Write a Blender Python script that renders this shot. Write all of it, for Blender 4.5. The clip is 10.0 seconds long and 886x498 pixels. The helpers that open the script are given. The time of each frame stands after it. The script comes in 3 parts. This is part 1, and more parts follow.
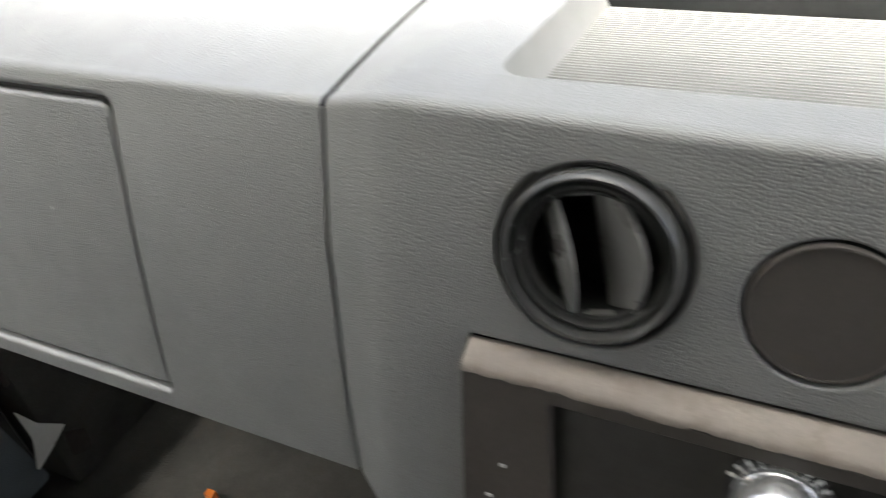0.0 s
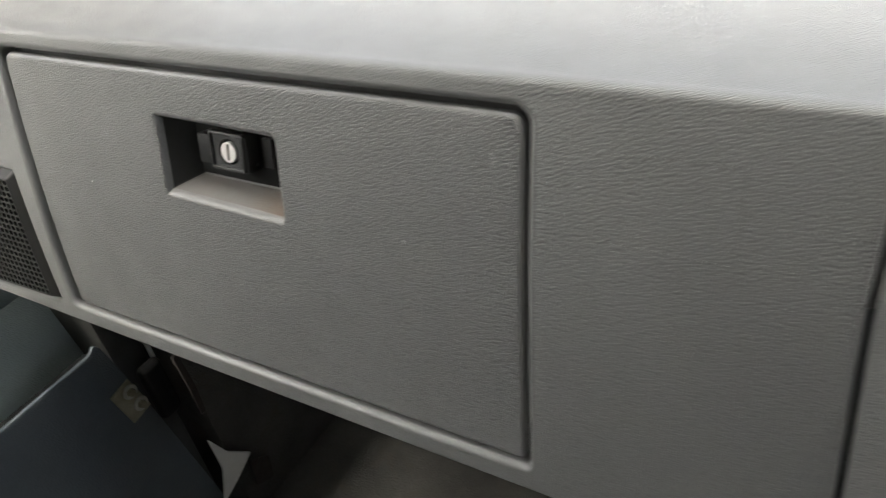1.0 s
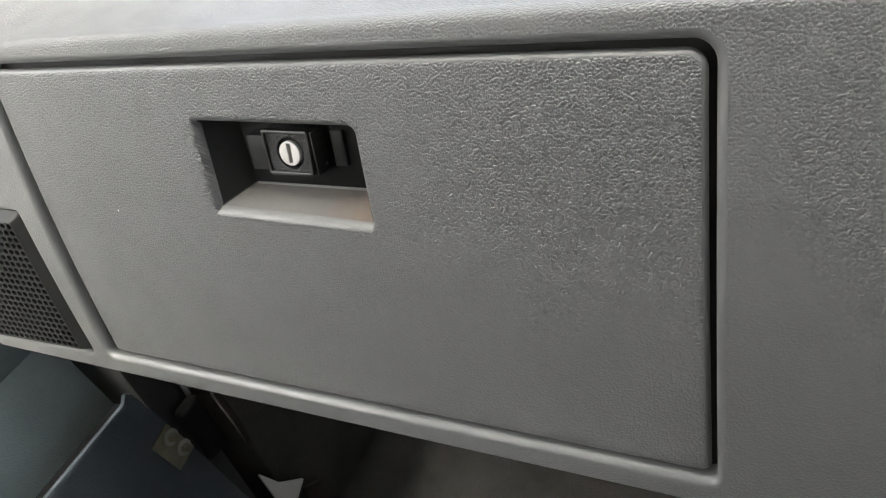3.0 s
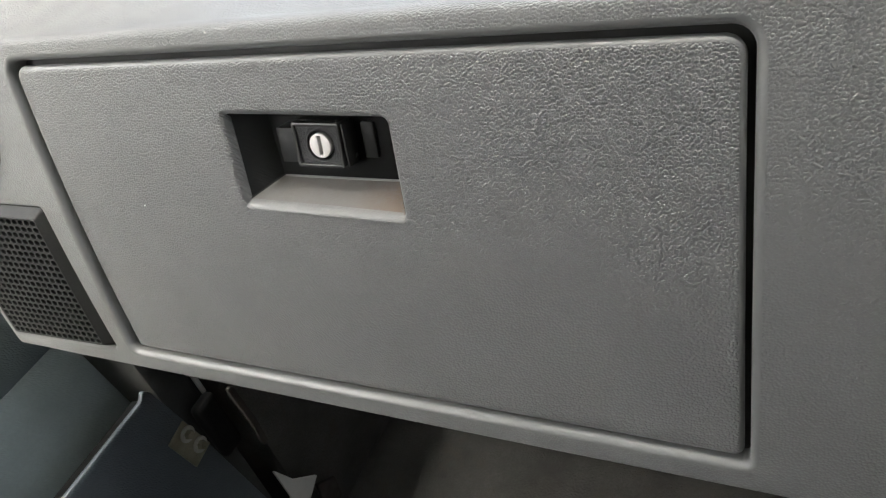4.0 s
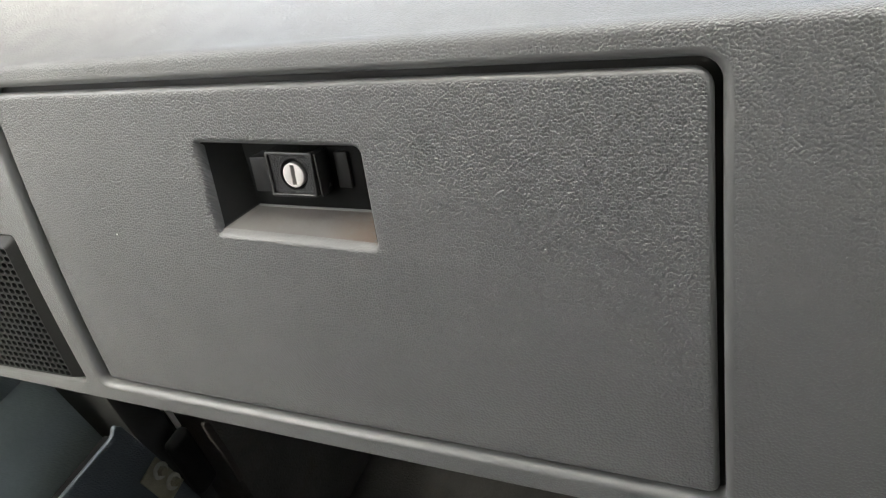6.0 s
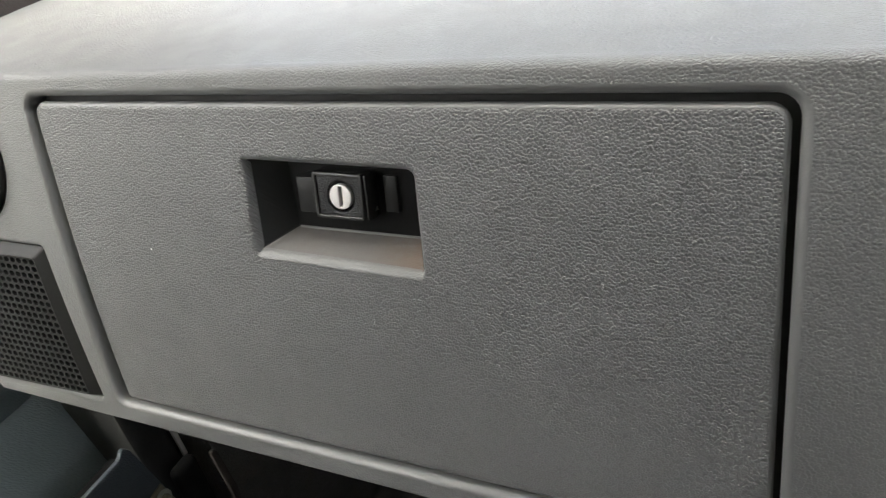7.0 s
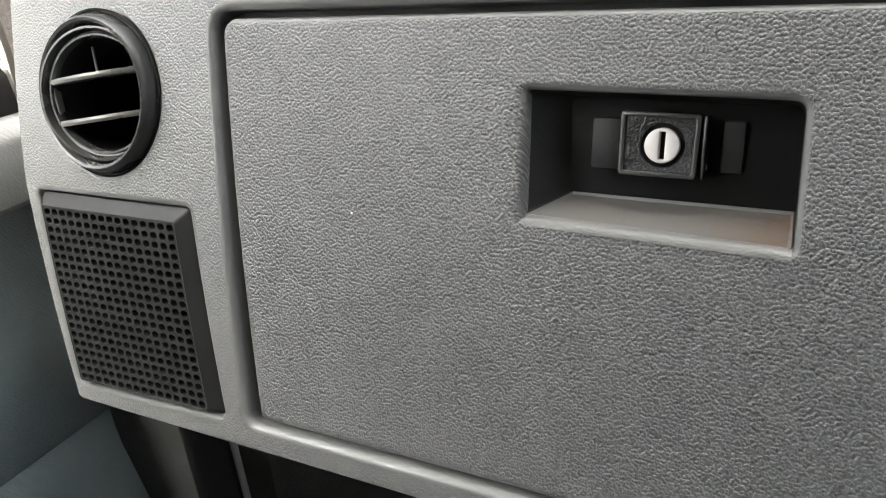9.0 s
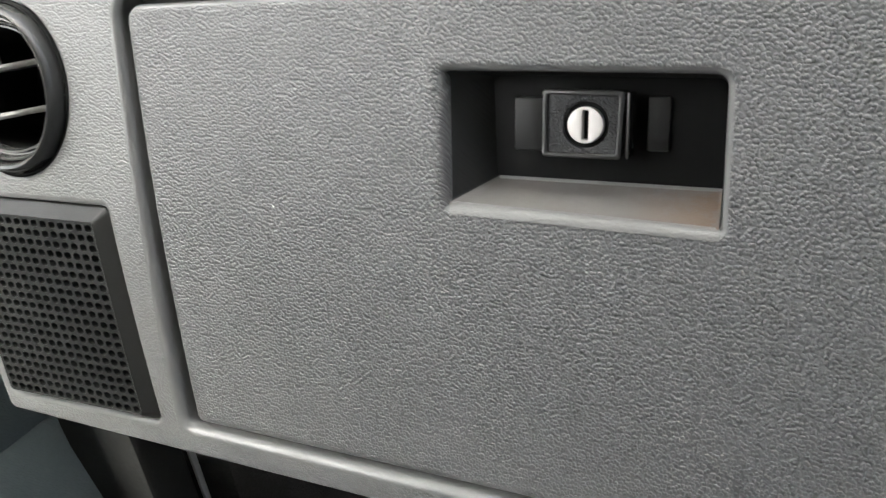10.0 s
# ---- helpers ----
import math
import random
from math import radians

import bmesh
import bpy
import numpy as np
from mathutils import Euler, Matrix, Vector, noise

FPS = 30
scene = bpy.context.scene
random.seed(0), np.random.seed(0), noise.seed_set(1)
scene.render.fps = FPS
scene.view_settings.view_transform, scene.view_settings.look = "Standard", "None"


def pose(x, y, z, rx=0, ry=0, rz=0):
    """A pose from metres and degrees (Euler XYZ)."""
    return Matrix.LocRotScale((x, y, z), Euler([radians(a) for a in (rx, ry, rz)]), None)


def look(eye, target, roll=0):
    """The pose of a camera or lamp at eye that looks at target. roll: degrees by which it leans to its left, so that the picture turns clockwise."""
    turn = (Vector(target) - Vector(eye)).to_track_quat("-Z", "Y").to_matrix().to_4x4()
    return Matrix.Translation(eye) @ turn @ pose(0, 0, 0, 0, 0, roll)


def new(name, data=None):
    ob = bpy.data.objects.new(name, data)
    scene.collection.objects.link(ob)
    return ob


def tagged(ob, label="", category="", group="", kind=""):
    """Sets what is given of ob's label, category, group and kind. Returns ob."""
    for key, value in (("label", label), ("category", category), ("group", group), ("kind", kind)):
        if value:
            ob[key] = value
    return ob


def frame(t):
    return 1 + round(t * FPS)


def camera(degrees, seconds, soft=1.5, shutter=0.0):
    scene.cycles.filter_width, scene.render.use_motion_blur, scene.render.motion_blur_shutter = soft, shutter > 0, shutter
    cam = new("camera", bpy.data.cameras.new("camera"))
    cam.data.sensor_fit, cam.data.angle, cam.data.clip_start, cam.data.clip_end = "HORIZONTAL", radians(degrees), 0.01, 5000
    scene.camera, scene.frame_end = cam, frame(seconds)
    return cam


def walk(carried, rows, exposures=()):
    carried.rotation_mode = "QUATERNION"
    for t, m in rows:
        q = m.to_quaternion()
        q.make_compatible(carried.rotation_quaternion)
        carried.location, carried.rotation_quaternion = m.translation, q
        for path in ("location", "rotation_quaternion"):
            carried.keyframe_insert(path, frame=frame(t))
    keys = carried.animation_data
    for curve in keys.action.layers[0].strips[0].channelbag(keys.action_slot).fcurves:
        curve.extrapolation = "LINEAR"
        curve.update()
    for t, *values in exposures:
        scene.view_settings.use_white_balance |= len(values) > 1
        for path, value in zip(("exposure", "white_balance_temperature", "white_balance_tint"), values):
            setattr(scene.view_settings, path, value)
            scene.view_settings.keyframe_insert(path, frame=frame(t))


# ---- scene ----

# ---- the camera's walk; the dashboard face leans by LEAN degrees ----
LEAN = 14.0
PIVOT = Matrix.Translation((0, 0.5, 0.9))
DASH = PIVOT @ pose(0, 0, 0, -LEAN) @ PIVOT.inverted()
cam = camera(61.73, 10.0, soft=1.2, shutter=0.4)
PATH = [
    (0, (-0.0879, 0.2269, 1.0779), (-0.8656, 1.6104, -0.1390), -7.77),
    (0.3, (-0.1531, 0.2229, 1.0937), (-0.9793, 1.5672, -0.1353), -9.21),
    (0.5, (-0.1958, 0.2236, 1.0928), (-1.0653, 1.5568, -0.1182), -9.22),
    (0.6, (-0.2162, 0.2174, 1.0887), (-1.1105, 1.5320, -0.1245), -9.99),
    (0.8, (-0.2603, 0.2134, 1.0762), (-1.1821, 1.5326, -0.1114), -9.93),
    (1, (-0.3139, 0.2232, 1.0588), (-1.2552, 1.5294, -0.1277), -10.48),
    (1.2, (-0.3538, 0.2335, 1.0380), (-1.3049, 1.5502, -0.1290), -11.61),
    (1.5, (-0.3998, 0.2495, 1.0467), (-1.3268, 1.5454, -0.1622), -14.07),
    (1.7, (-0.4192, 0.2469, 1.0311), (-1.3467, 1.5669, -0.1511), -14.87),
    (2, (-0.4250, 0.2466, 1.0388), (-1.3207, 1.5490, -0.1866), -16.53),
    (2.5, (-0.4139, 0.2462, 1.0317), (-1.3010, 1.5449, -0.2038), -17.26),
    (4, (-0.4301, 0.2338, 1.0340), (-1.3064, 1.5360, -0.2055), -17.81),
    (4.5, (-0.4363, 0.2222, 1.0362), (-1.3093, 1.5318, -0.1978), -17.63),
    (5, (-0.4235, 0.2472, 1.0365), (-1.2981, 1.5577, -0.1954), -17.94),
    (5.2, (-0.4212, 0.2400, 1.0363), (-1.3014, 1.5547, -0.1872), -18.20),
    (6.3, (-0.4280, 0.2371, 1.0259), (-1.2830, 1.6422, -0.1120), -15.25),
    (6.5, (-0.4422, 0.2421, 1.0272), (-1.3068, 1.6597, -0.0876), -14.65),
    (7, (-0.4477, 0.2304, 1.0224), (-1.3155, 1.6740, -0.0561), -12.56),
    (7.2, (-0.4645, 0.2263, 1.0211), (-1.3509, 1.6685, -0.0440), -12.05),
    (7.5, (-0.4933, 0.2064, 1.0098), (-1.3905, 1.6665, -0.0213), -10.55),
    (7.8, (-0.5369, 0.2056, 0.9853), (-1.4752, 1.7034, 0.0492), -9.00),
    (8, (-0.5680, 0.2194, 0.9716), (-1.4976, 1.7456, 0.0734), -7.92),
    (8.2, (-0.5884, 0.2261, 0.9516), (-1.5155, 1.7792, 0.0982), -7.25),
    (8.5, (-0.6035, 0.2233, 0.9450), (-1.5058, 1.8027, 0.1136), -5.97),
    (9, (-0.6068, 0.2217, 0.9395), (-1.4820, 1.8138, 0.1034), -5.63),
    (9.5, (-0.6016, 0.2294, 0.9445), (-1.4601, 1.8205, 0.0893), -5.95),
    (10, (-0.5955, 0.2440, 0.9395), (-1.3989, 1.8299, 0.0234), -7.51),
]
EXPOSURE = [(0.0, 3.47, 6330, 0), (0.5, 3.17, 6450, 0), (1.0, 3.08, 6450, 0), (1.5, 3.26, 6330, 0), (2.5, 3.35, 6280, 0), (4.5, 3.36, 6280, 0), (6.5, 3.12, 6330, 0), (7.4, 3.04, 6270, 0), (8.5, 3.12, 6180, 0), (9.3, 3.40, 6180, 0), (10.0, 3.45, 6130, 0)]
walk(cam, [(t, look(eye, target, roll)) for t, eye, target, roll in PATH], EXPOSURE)

# ---- daylight: a bright overcast sky and a soft sun ----
world = bpy.data.worlds.new("sky")
scene.world = world
world.use_nodes = True
SUN_ELEVATION, SUN_TURN = radians(60.3), radians(188)
wn = world.node_tree
sky = wn.nodes.new("ShaderNodeTexSky")
sky.sky_type = "NISHITA"
sky.sun_disc = False
sky.sun_elevation, sky.sun_rotation = SUN_ELEVATION, SUN_TURN
sky.air_density, sky.dust_density, sky.ozone_density = 0.25, 10.0, 0.0
wn.links.new(sky.outputs[0], wn.nodes["Background"].inputs[0])
wn.nodes["Background"].inputs[1].default_value = 0.15
sun = new("sun", bpy.data.lights.new("sun", "SUN"))
sun.data.energy, sun.data.angle, sun.data.color = 0.5, radians(30), (1.0, 1.0, 1.0)
away = Vector((math.sin(SUN_TURN) * math.cos(SUN_ELEVATION), math.cos(SUN_TURN) * math.cos(SUN_ELEVATION), math.sin(SUN_ELEVATION)))
sun.matrix_world = look(away * 20, (0, 0, 0))


# ---- materials ----
def material(name, color, rough=0.5, metal=0.0, spread=0.06, spread_scale=40.0, grain=0.0, grain_scale=420.0, grain_kind="leather",
             stain=None, stain_scale=9.0, stain_at=0.55, rough_spread=0.08, specular=0.5, stain_from=None):
    """A surface with colour variation at two scales, uneven gloss, and a fine relief."""
    m = bpy.data.materials.new(name)
    m.use_nodes = True
    n, l = m.node_tree.nodes, m.node_tree.links
    b = n["Principled BSDF"]
    b.inputs["Metallic"].default_value = metal
    b.inputs["Specular IOR Level"].default_value = specular
    co = n.new("ShaderNodeTexCoord").outputs["Object"]

    def noise_node(scale, detail=4.0, roughness=0.6):
        k = n.new("ShaderNodeTexNoise")
        k.inputs["Scale"].default_value, k.inputs["Detail"].default_value, k.inputs["Roughness"].default_value = scale, detail, roughness
        l.new(co, k.inputs["Vector"])
        return k.outputs["Fac"]

    def ramp(value, a, b_, lo, hi):
        k = n.new("ShaderNodeMapRange")
        k.inputs["From Min"].default_value, k.inputs["From Max"].default_value = a, b_
        k.inputs["To Min"].default_value, k.inputs["To Max"].default_value = lo, hi
        l.new(value, k.inputs["Value"])
        return k.outputs["Result"]

    def mix(fac, a, b_, mode="MIX"):
        k = n.new("ShaderNodeMix")
        k.data_type, k.blend_type = "RGBA", mode
        for value, where in ((fac, 0), (a, 6), (b_, 7)):
            if hasattr(value, "links"):
                l.new(value, k.inputs[where])
            else:
                k.inputs[where].default_value = value
        return k.outputs[2]

    coarse, fine = noise_node(spread_scale * 0.15), noise_node(spread_scale * 6, 6.0)
    dark = tuple(c * (1 - spread * 2) for c in color) + (1,)
    light = tuple(min(1, c * (1 + spread * 2)) for c in color) + (1,)
    col = mix(ramp(coarse, 0.3, 0.7, 0, 1), dark, light)
    col = mix(ramp(fine, 0.35, 0.65, 0, spread * 2.5), col, tuple(c * 0.7 for c in color) + (1,))
    if stain:
        amount = ramp(noise_node(stain_scale, 5.0, 0.7), stain_at, stain_at + 0.15, 0, 0.85)
        if stain_from:
            axes = n.new("ShaderNodeSeparateXYZ")
            l.new(co, axes.inputs[0])
            times = n.new("ShaderNodeMath")
            times.operation = "MULTIPLY"
            l.new(amount, times.inputs[0])
            l.new(ramp(axes.outputs[0], *stain_from, 0.1, 1), times.inputs[1])
            amount = times.outputs[0]
        col = mix(amount, col, (*stain, 1))
    base = b.inputs["Base Color"]
    l.new(col, base)
    l.new(ramp(noise_node(spread_scale), 0.3, 0.7, rough - rough_spread, rough + rough_spread), b.inputs["Roughness"])
    if grain:
        bump = n.new("ShaderNodeBump")
        bump.inputs["Strength"].default_value, bump.inputs["Distance"].default_value = 1.0, grain
        if grain_kind == "leather":
            # packed pebbles with narrow grooves, laid over the surface along x and up and back over the top
            across = n.new("ShaderNodeSeparateXYZ")
            l.new(co, across.inputs[0])
            up = n.new("ShaderNodeMath")
            l.new(across.outputs[1], up.inputs[0])
            l.new(across.outputs[2], up.inputs[1])
            flat = n.new("ShaderNodeCombineXYZ")
            along_x = n.new("ShaderNodeMath")
            along_x.operation = "SUBTRACT"
            l.new(across.outputs[0], along_x.inputs[0])
            l.new(across.outputs[1], along_x.inputs[1])
            l.new(along_x.outputs[0], flat.inputs[0])
            l.new(up.outputs[0], flat.inputs[1])
            warp = n.new("ShaderNodeTexNoise")
            warp.inputs["Scale"].default_value, warp.inputs["Detail"].default_value = grain_scale * 0.9, 1.0
            l.new(co, warp.inputs["Vector"])
            add = n.new("ShaderNodeVectorMath")
            add.operation = "MULTIPLY_ADD"
            add.inputs[1].default_value = (0.5 / grain_scale,) * 3
            l.new(warp.outputs["Color"], add.inputs[0])
            l.new(flat.outputs[0], add.inputs[2])
            v = n.new("ShaderNodeTexVoronoi")
            v.voronoi_dimensions, v.feature, v.inputs["Scale"].default_value = "2D", "SMOOTH_F1", grain_scale
            v.inputs["Smoothness"].default_value, v.inputs["Randomness"].default_value = 0.12, 0.85
            l.new(add.outputs[0], v.inputs["Vector"])
            height = n.new("ShaderNodeMapRange")
            height.interpolation_type = "SMOOTHSTEP"
            height.inputs["From Min"].default_value, height.inputs["From Max"].default_value = 0.64, 0.2
            l.new(v.outputs["Distance"], height.inputs["Value"])
            height = height.outputs["Result"]
        else:
            height = noise_node(grain_scale, 3.0, 0.6)
        l.new(height, bump.inputs["Height"])
        l.new(bump.outputs[0], b.inputs["Normal"])
    return m


m_lid = material("grained_grey_plastic", (0.152, 0.152, 0.152), 0.41, grain=0.00037, grain_scale=690, spread=0.03, specular=0.75)
m_dash = material("fine_grained_grey_plastic", (0.16, 0.16, 0.159), 0.38, grain=0.00022, grain_scale=700, spread=0.03, specular=0.8)
m_edge = material("plain_grey_plastic", (0.16, 0.16, 0.159), 0.4, grain=0.00003, grain_scale=660, spread=0.03, specular=0.75)
# the dash grey taken almost to black, as shade for the lid gap
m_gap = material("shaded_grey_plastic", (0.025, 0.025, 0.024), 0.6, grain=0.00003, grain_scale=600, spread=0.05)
m_smooth = material("smooth_grey_plastic", (0.2, 0.197, 0.193), 0.45, grain=0.00001, grain_scale=500, spread=0.05)
# paler than the lid: the lip's highlight is put into its worn colour
m_lip = material("highlight_pale_plastic", (0.2, 0.197, 0.194), 0.35, grain=0.00008, grain_scale=560, spread=0.05)
m_recess = material("worn_grey_plastic", (0.165, 0.158, 0.152), 0.38, grain=0.00003, grain_scale=500, spread=0.05,
                    stain=(0.16, 0.11, 0.075), stain_scale=60, stain_at=0.4, stain_from=(-0.645, -0.611))
m_black = material("black_plastic", (0.006, 0.006, 0.0062), 0.7, specular=0.2, spread=0.1, grain=0.00003, grain_scale=900, grain_kind="noise")
m_gloss = material("satin_black_plastic", (0.045, 0.045, 0.044), 0.25, spread=0.03, rough_spread=0.03, grain=0.00002, grain_scale=700, grain_kind="noise")
m_plate = material("pebbled_black_plastic", (0.024, 0.024, 0.025), 0.36, spread=0.1, grain=0.0002, grain_scale=1000)
# recess wall grey, darkened so the colour carries the shade inside
m_liner = material("recess_shade_grey", (0.022, 0.022, 0.021), 0.6, specular=0.25, grain=0.00004, grain_scale=500, spread=0.08)
m_residue = material("dried_glue", (0.19, 0.19, 0.186), 0.6, spread=0.2, spread_scale=120)
m_tongue = material("charcoal_plastic", (0.022, 0.022, 0.0222), 0.5, specular=0.25, spread=0.06, grain=0.00003, grain_scale=900, grain_kind="noise")
m_grille = material("dark_grey_plastic", (0.018, 0.0182, 0.0175), 0.45, specular=0.25, spread=0.05, grain=0.00002, grain_scale=900)
m_void = material("dark_hollow", (0.018, 0.018, 0.018), 0.9, specular=0.1, spread=0.2, grain=0.0002, grain_scale=80, grain_kind="noise")
m_steel = material("brushed_nickel", (0.72, 0.69, 0.67), 0.5, metal=0.6, spread=0.05, grain=0.00003, grain_scale=1500, grain_kind="noise")
m_washer = material("bright_worn_steel", (0.5, 0.48, 0.42), 0.45, metal=0.5, spread=0.2, spread_scale=120, grain=0.0003, grain_scale=200, grain_kind="noise")
m_bracket = material("tarnished_steel", (0.31, 0.29, 0.21), 0.42, metal=0.5, spread=0.2, spread_scale=120, grain=0.0004, grain_scale=160,
                     grain_kind="noise", stain=(0.14, 0.1, 0.06), stain_scale=60, stain_at=0.55)
m_ledge = material("dusty_brown_plastic", (0.22, 0.19, 0.165), 0.6, spread=0.14, spread_scale=70, grain=0.0004, grain_scale=300,
                   grain_kind="noise", stain=(0.17, 0.138, 0.112), stain_scale=80, stain_at=0.5)
m_radio = material("dark_brown_plastic", (0.055, 0.048, 0.042), 0.5, spread=0.15, spread_scale=60, grain=0.00012, grain_scale=500, grain_kind="noise",
                   stain=(0.11, 0.09, 0.075), stain_scale=30, stain_at=0.62)
m_disc = material("dusty_dark_plastic", (0.052, 0.046, 0.041), 0.6, spread=0.15, spread_scale=90, grain=0.00016, grain_scale=420, grain_kind="noise",
                  stain=(0.06, 0.046, 0.035), stain_scale=60, stain_at=0.6)
m_well = material("blackened_plastic", (0.026, 0.024, 0.021), 0.6, spread=0.15, spread_scale=90, grain=0.00016, grain_scale=420, grain_kind="noise")
m_white = material("white_print", (0.75, 0.75, 0.73), 0.6, spread=0.05)
m_door = material("blue_grey_vinyl", (0.2, 0.235, 0.243), 0.55, spread=0.08, grain=0.00018, grain_scale=380)
m_pocket = material("dark_blue_grey_vinyl", (0.078, 0.092, 0.103), 0.55, spread=0.08, grain=0.00018, grain_scale=380)
m_pad = material("pale_grey_vinyl", (0.5, 0.5, 0.49), 0.5, spread=0.04, grain=0.00015, grain_scale=380)
m_seal = material("black_rubber", (0.025, 0.023, 0.022), 0.6, spread=0.12, grain=0.0002, grain_scale=200, grain_kind="noise")
m_pillar = material("brown_pillar_trim", (0.05, 0.04, 0.036), 0.6, spread=0.1, grain=0.0002, grain_scale=300)
m_paint = material("white_body_paint", (0.62, 0.61, 0.58), 0.35, spread=0.06, spread_scale=60, stain=(0.25, 0.17, 0.1), stain_scale=40, stain_at=0.62)
m_dim = material("dull_dark_lining", (0.05, 0.05, 0.048), 0.85, specular=0.2, spread=0.12, grain=0.0003, grain_scale=250, grain_kind="noise")
m_carpet = material("dark_carpet", (0.058, 0.055, 0.05), 0.95, spread=0.2, spread_scale=60, grain=0.002, grain_scale=350, grain_kind="noise",
                    stain=(0.06, 0.05, 0.04), stain_scale=14)
m_rust = material("brown_backing", (0.034, 0.027, 0.022), 0.8, spread=0.2, spread_scale=90, grain=0.0005, grain_scale=260, grain_kind="noise", stain=(0.03, 0.025, 0.022), stain_scale=60, stain_at=0.5)
m_shell = material("dark_cab_lining", (0.05, 0.05, 0.049), 0.8, spread=0.08, grain=0.0004, grain_scale=250, grain_kind="noise")
m_trim = material("grey_cab_lining", (0.3, 0.295, 0.285), 0.85, spread=0.08, grain=0.0004, grain_scale=250, grain_kind="noise")
m_roof = material("pale_headlining", (0.68, 0.68, 0.65), 0.9, spread=0.05, grain=0.0004, grain_scale=250, grain_kind="noise")
m_orange = material("amber_plastic", (0.75, 0.2, 0.03), 0.3, spread=0.08)
m_grass = material("grass", (0.04, 0.055, 0.02), 0.9, spread=0.25, spread_scale=6, grain=0.02, grain_scale=60, grain_kind="noise", stain=(0.07, 0.06, 0.032), stain_scale=0.7)
m_timber = material("weathered_timber", (0.16, 0.11, 0.075), 0.8, spread=0.2, spread_scale=12, grain=0.003, grain_scale=40, grain_kind="noise")
m_hedge = material("hedge_leaf", (0.04, 0.06, 0.02), 0.7, spread=0.25, spread_scale=12)
m_glass = bpy.data.materials.new("window_glass")
m_glass.use_nodes = True
for key, value in (("Base Color", (0.97, 0.985, 0.98, 1)), ("Roughness", 0.0), ("IOR", 1.1), ("Transmission Weight", 1.0)):
    m_glass.node_tree.nodes["Principled BSDF"].inputs[key].default_value = value


# ---- building helpers ----
def thing(name, matrix=None, **tags):
    """An empty that carries the parts of one thing."""
    ob = new(name)
    ob.empty_display_size = 0.02
    if matrix is not None:
        ob.matrix_world = matrix
    return tagged(ob, **tags)


def part(name, shape, mat, parent=None, label="", smooth=40):
    """Links a bmesh or mesh as one object under a thing or a part."""
    if isinstance(shape, bmesh.types.BMesh):
        me = bpy.data.meshes.new(name)
        bmesh.ops.recalc_face_normals(shape, faces=shape.faces)
        shape.to_mesh(me)
        shape.free()
    else:
        me = shape
        me.name = name
    me.materials.clear()
    me.materials.append(mat)
    if smooth:
        me.shade_smooth()
        me.set_sharp_from_angle(angle=radians(smooth))
    ob = new(name, me)
    if parent:
        ob.parent = parent
    return tagged(ob, label=label)


def even(ob):
    """Keeps large flats flat beside their rounded edges."""
    w = ob.modifiers.new("even", "WEIGHTED_NORMAL")
    w.keep_sharp = True
    return ob


def bow(s):
    """How far the face swells out between its upper and lower edge."""
    return max(0.0, 0.0042 * (1 - ((s + 0.1035) / 0.116) ** 2))


def F(x, s, d=0.0):
    """A place on the dashboard: x across, s up the face from the top of the lid, d into the dashboard."""
    return Vector((x, 0.5 + d - bow(s), 0.9 + s))


def dense(loop, pieces=16):
    """The same outline with more points along its long edges."""
    out = []
    for k, a in enumerate(loop):
        a, b = Vector(a), Vector(loop[(k + 1) % len(loop)])
        count = pieces if (b - a).length > 0.03 else 1
        out += [tuple(a.lerp(b, i / count)) for i in range(count)]
    return out


def rounded(points, radii, steps=6):
    """A polygon with rounded corners."""
    out, count = [], len(points)
    radii = radii if isinstance(radii, (list, tuple)) else [radii] * count
    for i, p in enumerate(points):
        p, a, b = Vector(p), Vector(points[i - 1]), Vector(points[(i + 1) % count])
        r = radii[i]
        if r <= 0:
            out.append(tuple(p))
            continue
        u, v = (a - p).normalized(), (b - p).normalized()
        half = u.angle(v) / 2
        back = r / math.tan(half)
        centre = p + (u + v).normalized() * (r / math.sin(half))
        start, stop = p + u * back - centre, p + v * back - centre
        for k in range(steps + 1):
            w = start.lerp(stop, k / steps).normalized() * r
            out.append(tuple(centre + w))
    return out


def circle(cx, cs, r, count=64):
    return [(cx + r * math.cos(2 * math.pi * k / count), cs + r * math.sin(2 * math.pi * k / count)) for k in range(count)]


def vent_hole(at):
    """The opening behind a vent, cut flat at the top under the ring."""
    return [(x, min(s, 0.0035)) for x, s in circle(*at, 0.0438, 96) if s < 0.0035 or abs(x - at[0]) > 0.0001]


def set_back(x, s, d):
    """The lid stands a little deeper at its lower edge than at its upper one."""
    return F(x, s, d - 0.0028 * s / 0.2)


